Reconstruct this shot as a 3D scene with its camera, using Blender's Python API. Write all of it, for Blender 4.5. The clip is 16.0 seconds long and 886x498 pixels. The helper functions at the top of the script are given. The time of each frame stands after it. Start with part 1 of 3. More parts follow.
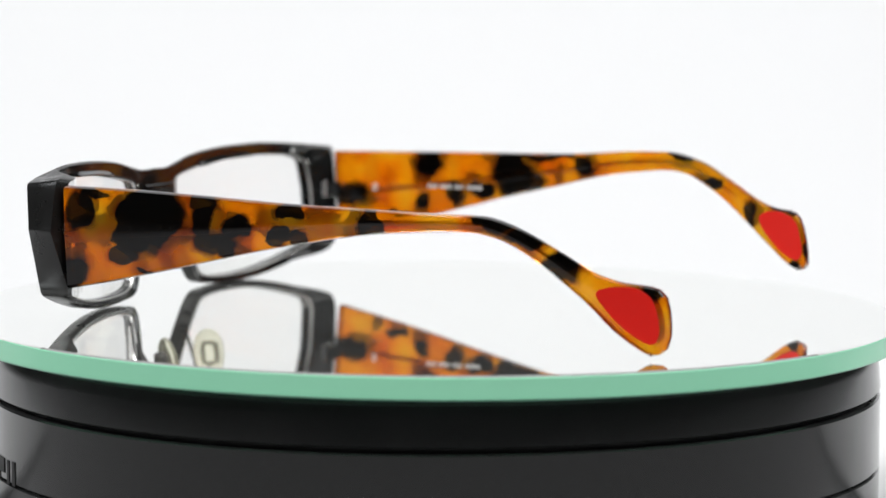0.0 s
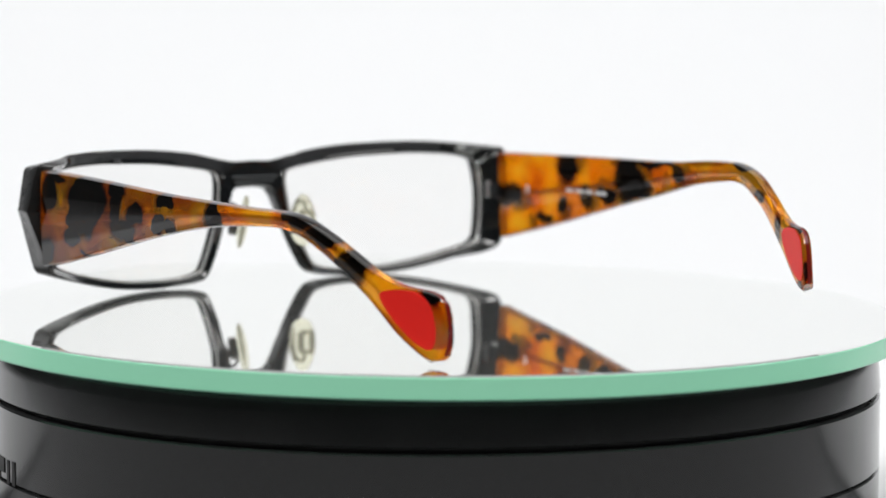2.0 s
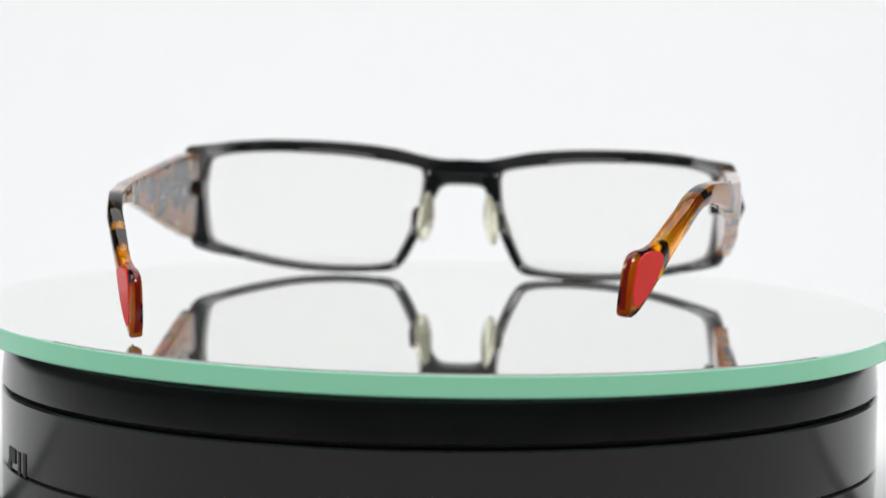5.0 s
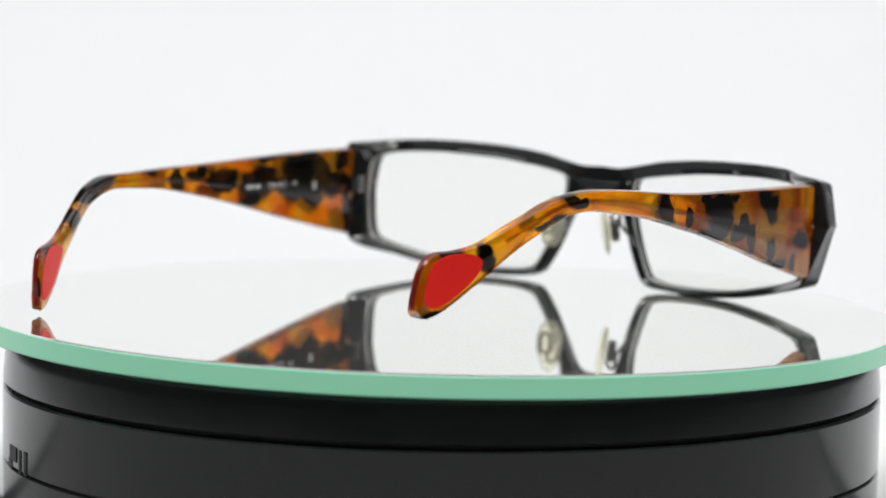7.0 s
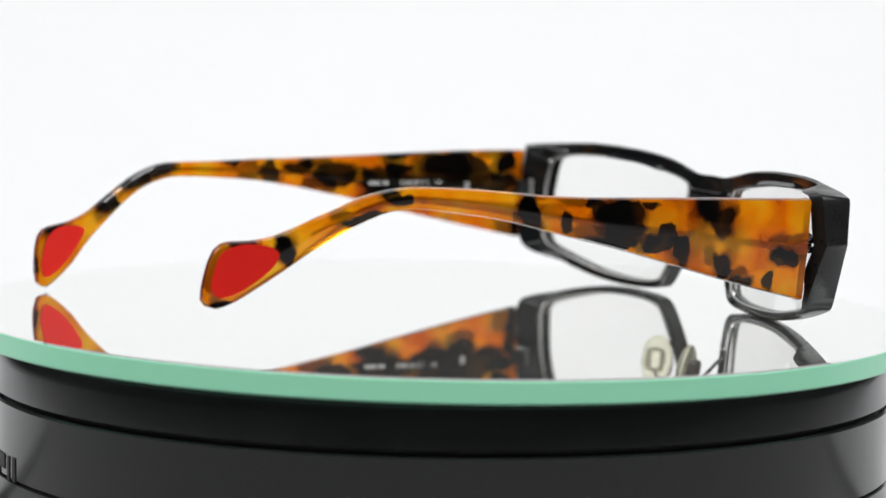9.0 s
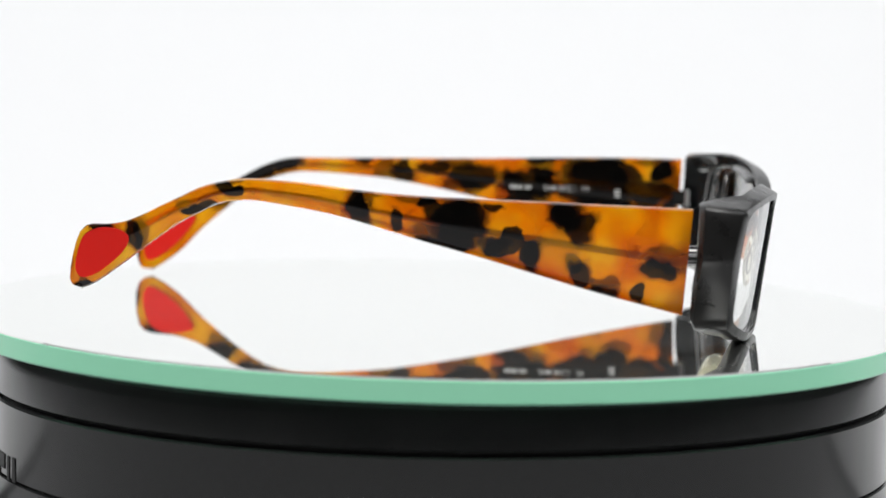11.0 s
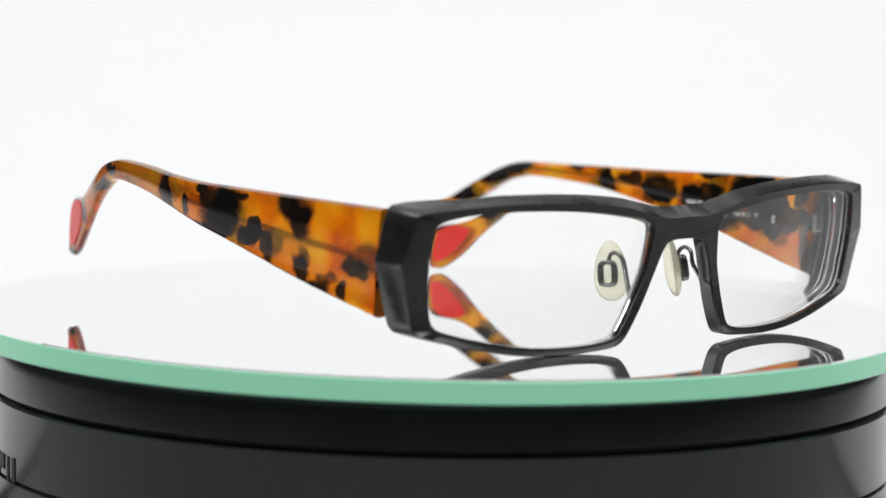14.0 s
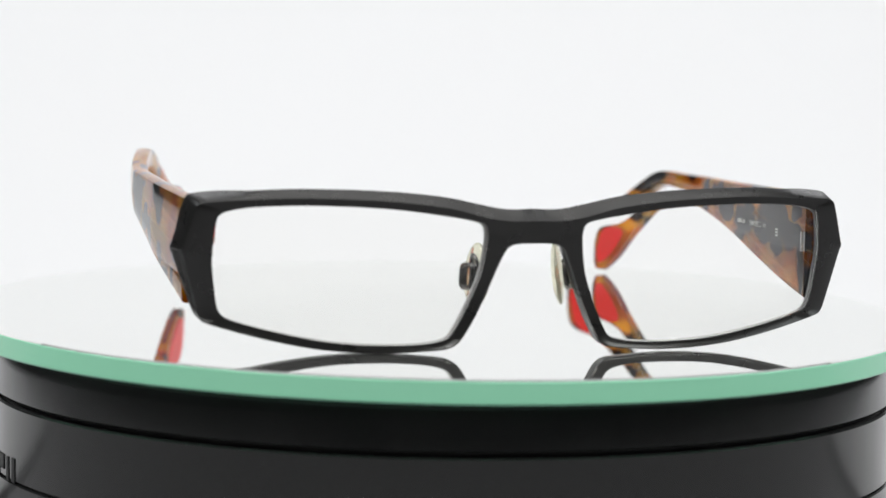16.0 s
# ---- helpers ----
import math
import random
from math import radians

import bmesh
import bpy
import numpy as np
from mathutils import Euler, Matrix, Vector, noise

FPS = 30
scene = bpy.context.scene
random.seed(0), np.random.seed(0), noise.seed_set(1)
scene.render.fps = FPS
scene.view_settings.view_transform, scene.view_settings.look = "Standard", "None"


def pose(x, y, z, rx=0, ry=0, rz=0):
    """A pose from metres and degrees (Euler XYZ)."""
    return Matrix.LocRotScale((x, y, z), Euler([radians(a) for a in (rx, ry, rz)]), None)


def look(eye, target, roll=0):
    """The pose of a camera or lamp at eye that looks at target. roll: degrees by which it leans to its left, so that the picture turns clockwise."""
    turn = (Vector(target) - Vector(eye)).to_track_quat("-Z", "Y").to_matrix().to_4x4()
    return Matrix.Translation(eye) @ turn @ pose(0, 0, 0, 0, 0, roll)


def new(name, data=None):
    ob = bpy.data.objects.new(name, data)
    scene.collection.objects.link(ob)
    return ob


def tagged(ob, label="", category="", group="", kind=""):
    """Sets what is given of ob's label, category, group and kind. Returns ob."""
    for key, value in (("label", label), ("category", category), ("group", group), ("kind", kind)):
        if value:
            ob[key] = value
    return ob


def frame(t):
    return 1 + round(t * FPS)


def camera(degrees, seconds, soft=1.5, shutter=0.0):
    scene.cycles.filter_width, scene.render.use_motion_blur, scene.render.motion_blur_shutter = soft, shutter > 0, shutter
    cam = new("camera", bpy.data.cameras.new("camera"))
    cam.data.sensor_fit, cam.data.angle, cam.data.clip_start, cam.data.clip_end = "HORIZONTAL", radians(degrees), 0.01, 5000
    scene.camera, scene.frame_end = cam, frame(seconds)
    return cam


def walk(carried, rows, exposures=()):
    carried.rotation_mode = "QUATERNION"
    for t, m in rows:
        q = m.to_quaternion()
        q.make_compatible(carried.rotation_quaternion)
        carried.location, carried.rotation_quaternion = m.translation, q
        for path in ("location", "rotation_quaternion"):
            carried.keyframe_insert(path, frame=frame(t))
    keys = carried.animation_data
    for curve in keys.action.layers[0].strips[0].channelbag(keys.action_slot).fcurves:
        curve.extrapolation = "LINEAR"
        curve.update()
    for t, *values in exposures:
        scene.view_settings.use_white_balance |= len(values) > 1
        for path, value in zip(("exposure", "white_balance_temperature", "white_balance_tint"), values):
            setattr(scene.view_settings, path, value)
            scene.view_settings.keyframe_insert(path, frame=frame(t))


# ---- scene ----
# A pair of eyeglasses on a slowly turning mirror disc, before a white paper sweep.
# World: the turntable's axis is z, the mirror's top lies at about z = 0.

SECONDS = 16.0
FOV = 16.506
DIST, HIGH, PITCH = 0.68694, 0.0844, 0.10241


def settle(t):
    """The tripod head sags a little between the second and the seventh second: 0 to 1."""
    return float(np.interp(t, (2, 3, 4, 6.5), (0, 0.14, 0.5, 1)))


def camera_pose(t, back):
    """The tripod camera; back: metres by which focusing draws it away from the subject."""
    yaw, roll = 0.00404 - 0.00283 * settle(t), -0.00944 - 0.01528 * settle(t)
    fwd = Vector((math.sin(yaw), math.cos(yaw), 0))
    right = Vector((math.cos(yaw), -math.sin(yaw), 0))
    ahead = fwd * math.cos(PITCH) - Vector((0, 0, math.sin(PITCH)))
    up = fwd * math.sin(PITCH) + Vector((0, 0, math.cos(PITCH)))
    r2 = right * math.cos(roll) - up * math.sin(roll)
    u2 = right * math.sin(roll) + up * math.cos(roll)
    eye = Vector((0, -DIST, HIGH)) - ahead * back
    m = Matrix((r2, u2, -ahead)).transposed().to_4x4()
    m.translation = eye
    return m


cam = camera(FOV, SECONDS, soft=1.5)
cam.data.dof.use_dof = True
cam.data.dof.focus_distance = 0.648
cam.data.dof.aperture_fstop = 15.0
BREATH = ((0, 1.0), (2, 1.0), (3, 0.9919), (4, 0.9856), (6.5, 0.9809), (7.5, 0.9908), (8.25, 1.0028), (9, 1.0111), (16, 1.0129))
ROWS = (0, 1, 2, 2.5, 3, 3.5, 4, 4.6, 5.2, 5.8, 6.5, 7, 7.5, 8.25, 9, 10, 12, 14, 16)
walk(cam, [(t, camera_pose(t, DIST * (1 / float(np.interp(t, [b[0] for b in BREATH], [b[1] for b in BREATH])) - 1))) for t in ROWS],
     ((0, 0.0), (2, -0.01), (3.5, -0.07), (7, -0.08), (8.5, -0.03), (9.5, 0.0), (12.5, 0.0), (14.5, -0.04), (16, -0.08)))

# ---- world and lamps ----
world = bpy.data.worlds.new("studio")
scene.world = world
world.use_nodes = True
world.node_tree.nodes["Background"].inputs[0].default_value = (0.9, 0.95, 1.0, 1)
world.node_tree.nodes["Background"].inputs[1].default_value = 0.05


def softbox_light(name, eye, target, sx, sy, watts, color=(1, 1, 1)):
    d = bpy.data.lights.new(name, "AREA")
    d.shape, d.size, d.size_y, d.energy, d.color = "RECTANGLE", sx, sy, watts, color
    ob = new(name, d)
    ob.matrix_basis = look(eye, target)
    return ob


softbox_light("overhead_softbox_light", (0, 0.15, 1.15), (0, 0.15, 0), 1.3, 1.0, 8.0, (1, 0.99, 0.97))
softbox_light("backdrop_light", (-0.95, 0.1, 0.75), (-0.3, 0.5, 0.0), 0.5, 0.5, 2.6, (0.93, 0.97, 1))
softbox_light("backdrop_light", (0.95, 0.1, 0.75), (0.3, 0.5, 0.0), 0.5, 0.5, 2.6, (0.93, 0.97, 1))
for sx in (-0.75, 0.75):
    softbox_light("front_softbox_light", (sx, -0.7, 1.2), (0, 0, 0), 0.42, 0.42, 8.2, (1, 0.99, 0.98))

# ---- materials ----


def material(name):
    m = bpy.data.materials.new(name)
    m.use_nodes = True
    nt = m.node_tree
    b = nt.nodes["Principled BSDF"]
    return m, nt, b


def grain(nt, b, scale, strength, dist=0.0002, rough=None):
    """Fine relief and uneven gloss, in object space."""
    tc = nt.nodes.new("ShaderNodeTexCoord")
    n = nt.nodes.new("ShaderNodeTexNoise")
    n.inputs["Scale"].default_value, n.inputs["Detail"].default_value = scale, 6
    nt.links.new(tc.outputs["Object"], n.inputs["Vector"])
    bp = nt.nodes.new("ShaderNodeBump")
    bp.inputs["Strength"].default_value, bp.inputs["Distance"].default_value = strength, dist
    nt.links.new(n.outputs["Fac"], bp.inputs["Height"])
    nt.links.new(bp.outputs["Normal"], b.inputs["Normal"])
    if rough:
        n2 = nt.nodes.new("ShaderNodeTexNoise")
        n2.inputs["Scale"].default_value, n2.inputs["Detail"].default_value = scale * 0.12, 4
        nt.links.new(tc.outputs["Object"], n2.inputs["Vector"])
        mr = nt.nodes.new("ShaderNodeMapRange")
        mr.inputs["From Min"].default_value, mr.inputs["From Max"].default_value = 0.3, 0.7
        mr.inputs["To Min"].default_value, mr.inputs["To Max"].default_value = rough
        nt.links.new(n2.outputs["Fac"], mr.inputs["Value"])
        nt.links.new(mr.outputs["Result"], b.inputs["Roughness"])


def plain(name, color, rough, metal=0.0, coat=0.0, scale=900, strength=0.05, spread=None, transmission=0.0, ior=1.5):
    m, nt, b = material(name)
    b.inputs["Base Color"].default_value = (*color, 1)
    b.inputs["Roughness"].default_value = rough
    b.inputs["Metallic"].default_value = metal
    b.inputs["Coat Weight"].default_value = coat
    b.inputs["Coat Roughness"].default_value = 0.03
    b.inputs["Transmission Weight"].default_value = transmission
    b.inputs["IOR"].default_value = ior
    if strength:
        grain(nt, b, scale, strength, rough=spread)
    return m


MAT_PAPER = plain("white_paper", (0.88, 0.885, 0.9), 0.85, scale=400, strength=0.05)
MAT_DESK = plain("grey_desk", (0.44, 0.44, 0.45), 0.6, scale=60, strength=0.1)
MAT_ROOM = plain("grey_room_paint", (0.19, 0.2, 0.2), 0.8, scale=30, strength=0.1)
MAT_BASE = plain("black_gloss_plastic", (0.013, 0.0137, 0.0135), 0.14, scale=300, strength=0.015, spread=(0.1, 0.2))
MAT_GROOVE = plain("groove_black", (0.004, 0.004, 0.004), 0.5, strength=0)
MAT_MARK = plain("moulded_mark_black", (0.006, 0.006, 0.006), 0.55, strength=0)
MAT_MIRROR = plain("silver_mirror", (0.915, 0.93, 0.905), 0.006, metal=0.94, strength=0)
MAT_EDGE = plain("green_glass_edge", (0.40, 0.97, 0.65), 0.35, coat=0.3, scale=500, strength=0.08)
MAT_FRAME = plain("matt_black_metal", (0.0098, 0.0094, 0.0092), 0.3, ior=1.5, scale=2500, strength=0.03, spread=(0.25, 0.36))
MAT_INNER = plain("gloss_black_lacquer", (0.008, 0.009, 0.01), 0.12, coat=0.35, scale=600, strength=0.02)
MAT_WIRE = plain("dark_steel_wire", (0.2, 0.195, 0.19), 0.15, metal=0.85, strength=0)
MAT_STEEL = plain("bright_steel", (0.75, 0.75, 0.74), 0.18, metal=1.0, strength=0)
MAT_PRINT = plain("white_print", (0.75, 0.75, 0.74), 0.5, strength=0)
MAT_RED = plain("red_acetate", (0.86, 0.016, 0.010), 0.3, ior=1.33, scale=700, strength=0.02)
# Clear tip edges coloured dark red, for the inlay's red refracted through them.
MAT_TIP_EDGE = plain("red_seen_through_edge", (0.17, 0.012, 0.008), 0.12, scale=700, strength=0.02)
MAT_PAD = plain("yellowed_silicone", (1.0, 0.985, 0.82), 0.08, transmission=0.8, ior=1.18, scale=800, strength=0.03)
MAT_LENS = plain("lens_glass", (1.0, 1.0, 0.99), 0.0, transmission=1.0, ior=1.42, strength=0)
MAT_LENS_EDGE = plain("ground_lens_edge", (0.46, 0.455, 0.45), 0.5, strength=0)
MAT_CORE = plain("brass_core_wire", (0.5, 0.4, 0.22), 0.4, metal=0.8, strength=0)


def tortoise(name, blobs, seed):
    """Honey acetate with dark brown islands; blobs: (y, z, half length, half height) in mm."""
    m, nt, b = material(name)
    N, Lk = nt.nodes, nt.links
    tc = N.new("ShaderNodeTexCoord")

    def noise_node(scale, detail, off):
        mp = N.new("ShaderNodeMapping")
        mp.inputs["Location"].default_value = (off, off * 0.7, off * 1.3)
        Lk.new(tc.outputs["Object"], mp.inputs["Vector"])
        n = N.new("ShaderNodeTexNoise")
        n.inputs["Scale"].default_value, n.inputs["Detail"].default_value = scale, detail
        Lk.new(mp.outputs["Vector"], n.inputs["Vector"])
        return n

    # ragged outlines: the place is shaken by two noises
    last = tc.outputs["Object"]
    for scale, amount in ((130, 0.0060), (420, 0.0015)):
        n = noise_node(scale, 2, seed)
        sub = N.new("ShaderNodeVectorMath")
        sub.operation = "SUBTRACT"
        sub.inputs[1].default_value = (0.5, 0.5, 0.5)
        Lk.new(n.outputs["Color"], sub.inputs[0])
        mul = N.new("ShaderNodeVectorMath")
        mul.operation = "MULTIPLY_ADD"
        mul.inputs[1].default_value = (0, amount, amount)
        Lk.new(sub.outputs[0], mul.inputs[0])
        Lk.new(last, mul.inputs[2])
        last = mul.outputs[0]
    dist = None
    for cy, cz, ry, rz in blobs:
        sub = N.new("ShaderNodeVectorMath")
        sub.operation = "SUBTRACT"
        sub.inputs[1].default_value = (0, cy * 0.001, cz * 0.001)
        Lk.new(last, sub.inputs[0])
        mul = N.new("ShaderNodeVectorMath")
        mul.operation = "MULTIPLY"
        mul.inputs[1].default_value = (0, 930 / ry, 930 / rz)
        Lk.new(sub.outputs[0], mul.inputs[0])
        ln = N.new("ShaderNodeVectorMath")
        ln.operation = "LENGTH"
        Lk.new(mul.outputs[0], ln.inputs[0])
        if dist is None:
            dist = ln.outputs["Value"]
        else:
            mn = N.new("ShaderNodeMath")
            mn.operation = "MINIMUM"
            Lk.new(dist, mn.inputs[0])
            Lk.new(ln.outputs["Value"], mn.inputs[1])
            dist = mn.outputs[0]
    edge = N.new("ShaderNodeMapRange")
    edge.interpolation_type = "SMOOTHSTEP"
    edge.inputs["From Min"].default_value, edge.inputs["From Max"].default_value = 0.97, 1.12
    edge.inputs["To Min"].default_value, edge.inputs["To Max"].default_value = 1, 0
    Lk.new(dist, edge.inputs["Value"])
    # some islands lie deeper in the sheet and fade out
    depth = noise_node(90, 0, seed + 2.2)
    fade = N.new("ShaderNodeMapRange")
    fade.inputs["From Min"].default_value, fade.inputs["From Max"].default_value = 0.46, 0.62
    fade.inputs["To Min"].default_value, fade.inputs["To Max"].default_value = 1.08, 1.6
    Lk.new(depth.outputs["Fac"], fade.inputs["Value"])
    Lk.new(fade.outputs["Result"], edge.inputs["From Max"])
    # honey: clouds from burnt orange to yellow
    cloud = noise_node(110, 1.4, seed + 3.1)
    ramp = N.new("ShaderNodeValToRGB")
    ramp.color_ramp.elements[0].position, ramp.color_ramp.elements[0].color = 0.36, (0.72, 0.125, 0.0005, 1)
    ramp.color_ramp.elements[1].position, ramp.color_ramp.elements[1].color = 0.68, (1.0, 0.53, 0.014, 1)
    mid = ramp.color_ramp.elements.new(0.5)
    mid.color = (1.0, 0.30, 0.0005, 1)
    # the sheet is yellower along the slim stem
    axes = N.new("ShaderNodeSeparateXYZ")
    Lk.new(tc.outputs["Object"], axes.inputs[0])
    stem = N.new("ShaderNodeMapRange")
    stem.interpolation_type = "SMOOTHSTEP"
    stem.inputs["From Min"].default_value, stem.inputs["From Max"].default_value = 0.05, 0.095
    stem.inputs["To Min"].default_value, stem.inputs["To Max"].default_value = 0.0, 0.06
    Lk.new(axes.outputs["Y"], stem.inputs["Value"])
    shift = N.new("ShaderNodeMath")
    shift.operation = "ADD"
    Lk.new(cloud.outputs["Fac"], shift.inputs[0])
    Lk.new(stem.outputs["Result"], shift.inputs[1])
    Lk.new(shift.outputs[0], ramp.inputs["Fac"])
    # burnt halo round some of the islands
    halo = N.new("ShaderNodeMapRange")
    halo.interpolation_type = "SMOOTHSTEP"
    halo.inputs["From Min"].default_value, halo.inputs["From Max"].default_value = 1.0, 1.75
    halo.inputs["To Min"].default_value, halo.inputs["To Max"].default_value = 1, 0
    Lk.new(dist, halo.inputs["Value"])
    patch = noise_node(140, 1, seed + 8.3)
    gate = N.new("ShaderNodeMapRange")
    gate.inputs["From Min"].default_value, gate.inputs["From Max"].default_value = 0.42, 0.6
    Lk.new(patch.outputs["Fac"], gate.inputs["Value"])
    both = N.new("ShaderNodeMath")
    both.operation = "MULTIPLY"
    Lk.new(halo.outputs["Result"], both.inputs[0])
    Lk.new(gate.outputs["Result"], both.inputs[1])
    honey = N.new("ShaderNodeMix")
    honey.data_type = "RGBA"
    honey.inputs["B"].default_value = (0.28, 0.04, 0.002, 1)
    Lk.new(both.outputs[0], honey.inputs["Factor"])
    Lk.new(ramp.outputs["Color"], honey.inputs["A"])
    dark = noise_node(300, 4, seed + 5.7)
    dramp = N.new("ShaderNodeValToRGB")
    dramp.color_ramp.elements[0].position, dramp.color_ramp.elements[0].color = 0.35, (0.0012, 0.0008, 0.0006, 1)
    dramp.color_ramp.elements[1].position, dramp.color_ramp.elements[1].color = 0.75, (0.004, 0.002, 0.001, 1)
    Lk.new(dark.outputs["Fac"], dramp.inputs["Fac"])
    mix = N.new("ShaderNodeMix")
    mix.data_type = "RGBA"
    Lk.new(edge.outputs["Result"], mix.inputs["Factor"])
    Lk.new(honey.outputs["Result"], mix.inputs["A"])
    Lk.new(dramp.outputs["Color"], mix.inputs["B"])
    Lk.new(mix.outputs["Result"], b.inputs["Base Color"])
    b.inputs["Roughness"].default_value = 0.2
    b.inputs["Specular IOR Level"].default_value = 0.0
    tl = N.new("ShaderNodeBsdfTranslucent")
    Lk.new(mix.outputs["Result"], tl.inputs["Color"])
    ms = N.new("ShaderNodeMixShader")
    ms.inputs["Fac"].default_value = 0.5
    Lk.new(b.outputs["BSDF"], ms.inputs[1])
    Lk.new(tl.outputs["BSDF"], ms.inputs[2])
    # the clear sheet: half of its tint at each face
    half = N.new("ShaderNodeGamma")
    half.inputs["Gamma"].default_value = 0.5
    Lk.new(mix.outputs["Result"], half.inputs["Color"])
    rf = N.new("ShaderNodeBsdfRefraction")
    rf.inputs["Roughness"].default_value = 0.16
    rf.inputs["IOR"].default_value = 1.3
    Lk.new(half.outputs["Color"], rf.inputs["Color"])
    body = N.new("ShaderNodeMixShader")
    body.inputs["Fac"].default_value = 0.66
    Lk.new(ms.outputs["Shader"], body.inputs[1])
    Lk.new(rf.outputs["BSDF"], body.inputs[2])
    # polished skin over the sheet
    gloss = N.new("ShaderNodeBsdfGlossy")
    gloss.inputs["Color"].default_value = (1, 1, 1, 1)
    gloss.inputs["Roughness"].default_value = 0.05
    fres = N.new("ShaderNodeFresnel")
    fres.inputs["IOR"].default_value = 1.48
    skin = N.new("ShaderNodeMixShader")
    Lk.new(fres.outputs["Fac"], skin.inputs["Fac"])
    Lk.new(body.outputs["Shader"], skin.inputs[1])
    Lk.new(gloss.outputs["BSDF"], skin.inputs[2])
    Lk.new(skin.outputs["Shader"], N["Material Output"].inputs["Surface"])
    return m


MAT_TORT_L = tortoise("tortoise_left_outside", (
    (11.4, 25.9, 2.7, 3), (14.4, 29.7, 3.3, 0.9), (11.1, 23.1, 2.1, 2), (28.7, 25.4, 7, 5), (22.3, 25.5, 2.3, 2.5),
    (25.8, 20.8, 6.2, 3), (22.3, 16.6, 3.3, 2), (41.3, 28.5, 3.1, 2), (40.8, 24.5, 2.3, 3), (44.2, 20.2, 5.4, 2.4), (50, 24, 2.8, 2.2),
    (47, 17.9, 2, 1.5), (61.3, 26.9, 2.7, 1.7), (58.6, 21.9, 2.7, 1.7), (63.5, 21.6, 2.1, 1.4), (9.6, 11.8, 3.7, 3.1),
    (28.5, 12.6, 2, 0.7), (80.5, 25.8, 2.6, 3.2), (105, 27, 3.6, 2.6), (112, 23.2, 3.2, 1.7), (118, 18.2, 3.6, 2), (136.2, 14, 2.6, 1.7)), 1.7)
MAT_TORT_L_IN = tortoise("tortoise_left_inside", (
    (27.6, 26.9, 6.2, 2.8), (21.6, 24.7, 4.5, 3.3), (15.6, 22, 5, 2.9), (29, 21.3, 7, 2.4), (23.8, 18.1, 3.4, 2.4), (10, 14.5, 1.4, 4.8),
    (12.4, 27.6, 2.4, 2.4), (44, 22.6, 6, 2.8), (47.4, 19.1, 3.6, 1.9), (44, 29.8, 5.9, 1), (41.5, 26, 3, 1.4), (58, 24, 5, 2.8), (67, 27, 4, 1.6),
    (75, 26, 2.3, 3), (86, 28.7, 3, 1.4), (105, 28, 3.5, 2.6), (112, 24.5, 5, 2.2), (119, 19.6, 3, 1.8), (134.5, 15, 3.5, 1.2), (139, 10, 0.9, 5)), 4.2)
MAT_TORT_R = tortoise("tortoise_right_outside", (
    (55.1, 28.9, 4.8, 2.1), (54.5, 25.2, 3.5, 2.4), (57.6, 22.2, 5.7, 1.6), (48.1, 30.4, 2.2, 0.7), (59.9, 30.3, 2.1, 0.9), (44.1, 23.4, 2.5, 2.1),
    (46.3, 21.6, 3.2, 2.2), (40.2, 20.9, 2.4, 2.8), (33.1, 28.6, 3.2, 2.2), (29.8, 25.9, 2.5, 2.3), (30.2, 16.8, 2.1, 2.3), (25.2, 13.4, 2.6, 1.4),
    (14.5, 18.3, 3, 1.6), (17.6, 12.9, 1.1, 1.9), (7.4, 16.4, 0.9, 2.6), (75, 29, 2.6, 3.2), (67.1, 26.9, 1.2, 1.6), (101.7, 31.6, 2.8, 1.5),
    (108, 27.2, 3.2, 1.2), (131.5, 22, 3.6, 1.3), (122.4, 21, 1.1, 2.2), (133.5, 9.4, 2.2, 0.9)), 7.9)
MAT_TORT_R_IN = tortoise("tortoise_right_inside", (
    (33.3, 28.6, 2.8, 3.2), (55.1, 27.2, 4, 5), (12.6, 20.1, 4, 2.2), (40.3, 21.4, 1.9, 2.4), (59, 24.7, 4, 2), (74.3, 30, 2.2, 2), (47.8, 22, 2.2, 1.3),
    (31, 18.8, 1.6, 2.2), (25.1, 15, 2.1, 0.9), (64, 31, 9, 0.8), (102, 32.8, 4, 0.9), (110.1, 28.2, 2.4, 1.2), (121.5, 21.5, 1.2, 2.4),
    (131.5, 22.3, 3.8, 1), (137.3, 16, 0.8, 5), (132.5, 9.6, 2.2, 1)), 9.3)

# ---- mesh helpers ----


def smooth(me, angle=35):
    for f in me.polygons:
        f.use_smooth = True
    me.set_sharp_from_angle(angle=radians(angle))


def obj(name, verts, faces, mats, parent=None, label="", angle=35, indices=None):
    me = bpy.data.meshes.new(name)
    me.from_pydata([tuple(v) for v in verts], [], [tuple(f) for f in faces])
    for mt in (mats if isinstance(mats, (list, tuple)) else [mats]):
        me.materials.append(mt)
    if indices:
        for f, i in zip(me.polygons, indices):
            f.material_index = i
    bm = bmesh.new()
    bm.from_mesh(me)
    bmesh.ops.remove_doubles(bm, verts=bm.verts, dist=1e-6)
    bmesh.ops.recalc_face_normals(bm, faces=bm.faces)
    bm.to_mesh(me)
    bm.free()
    smooth(me, angle)
    ob = new(name, me)
    if parent:
        ob.parent = parent
    if label:
        tagged(ob, label)
    return ob


def part(name, bm, mat, parent, label="", angle=35):
    me = bpy.data.meshes.new(name)
    bm.to_mesh(me)
    bm.free()
    me.materials.append(mat)
    smooth(me, angle)
    ob = new(name, me)
    ob.parent = parent
    if label:
        tagged(ob, label)
    return ob


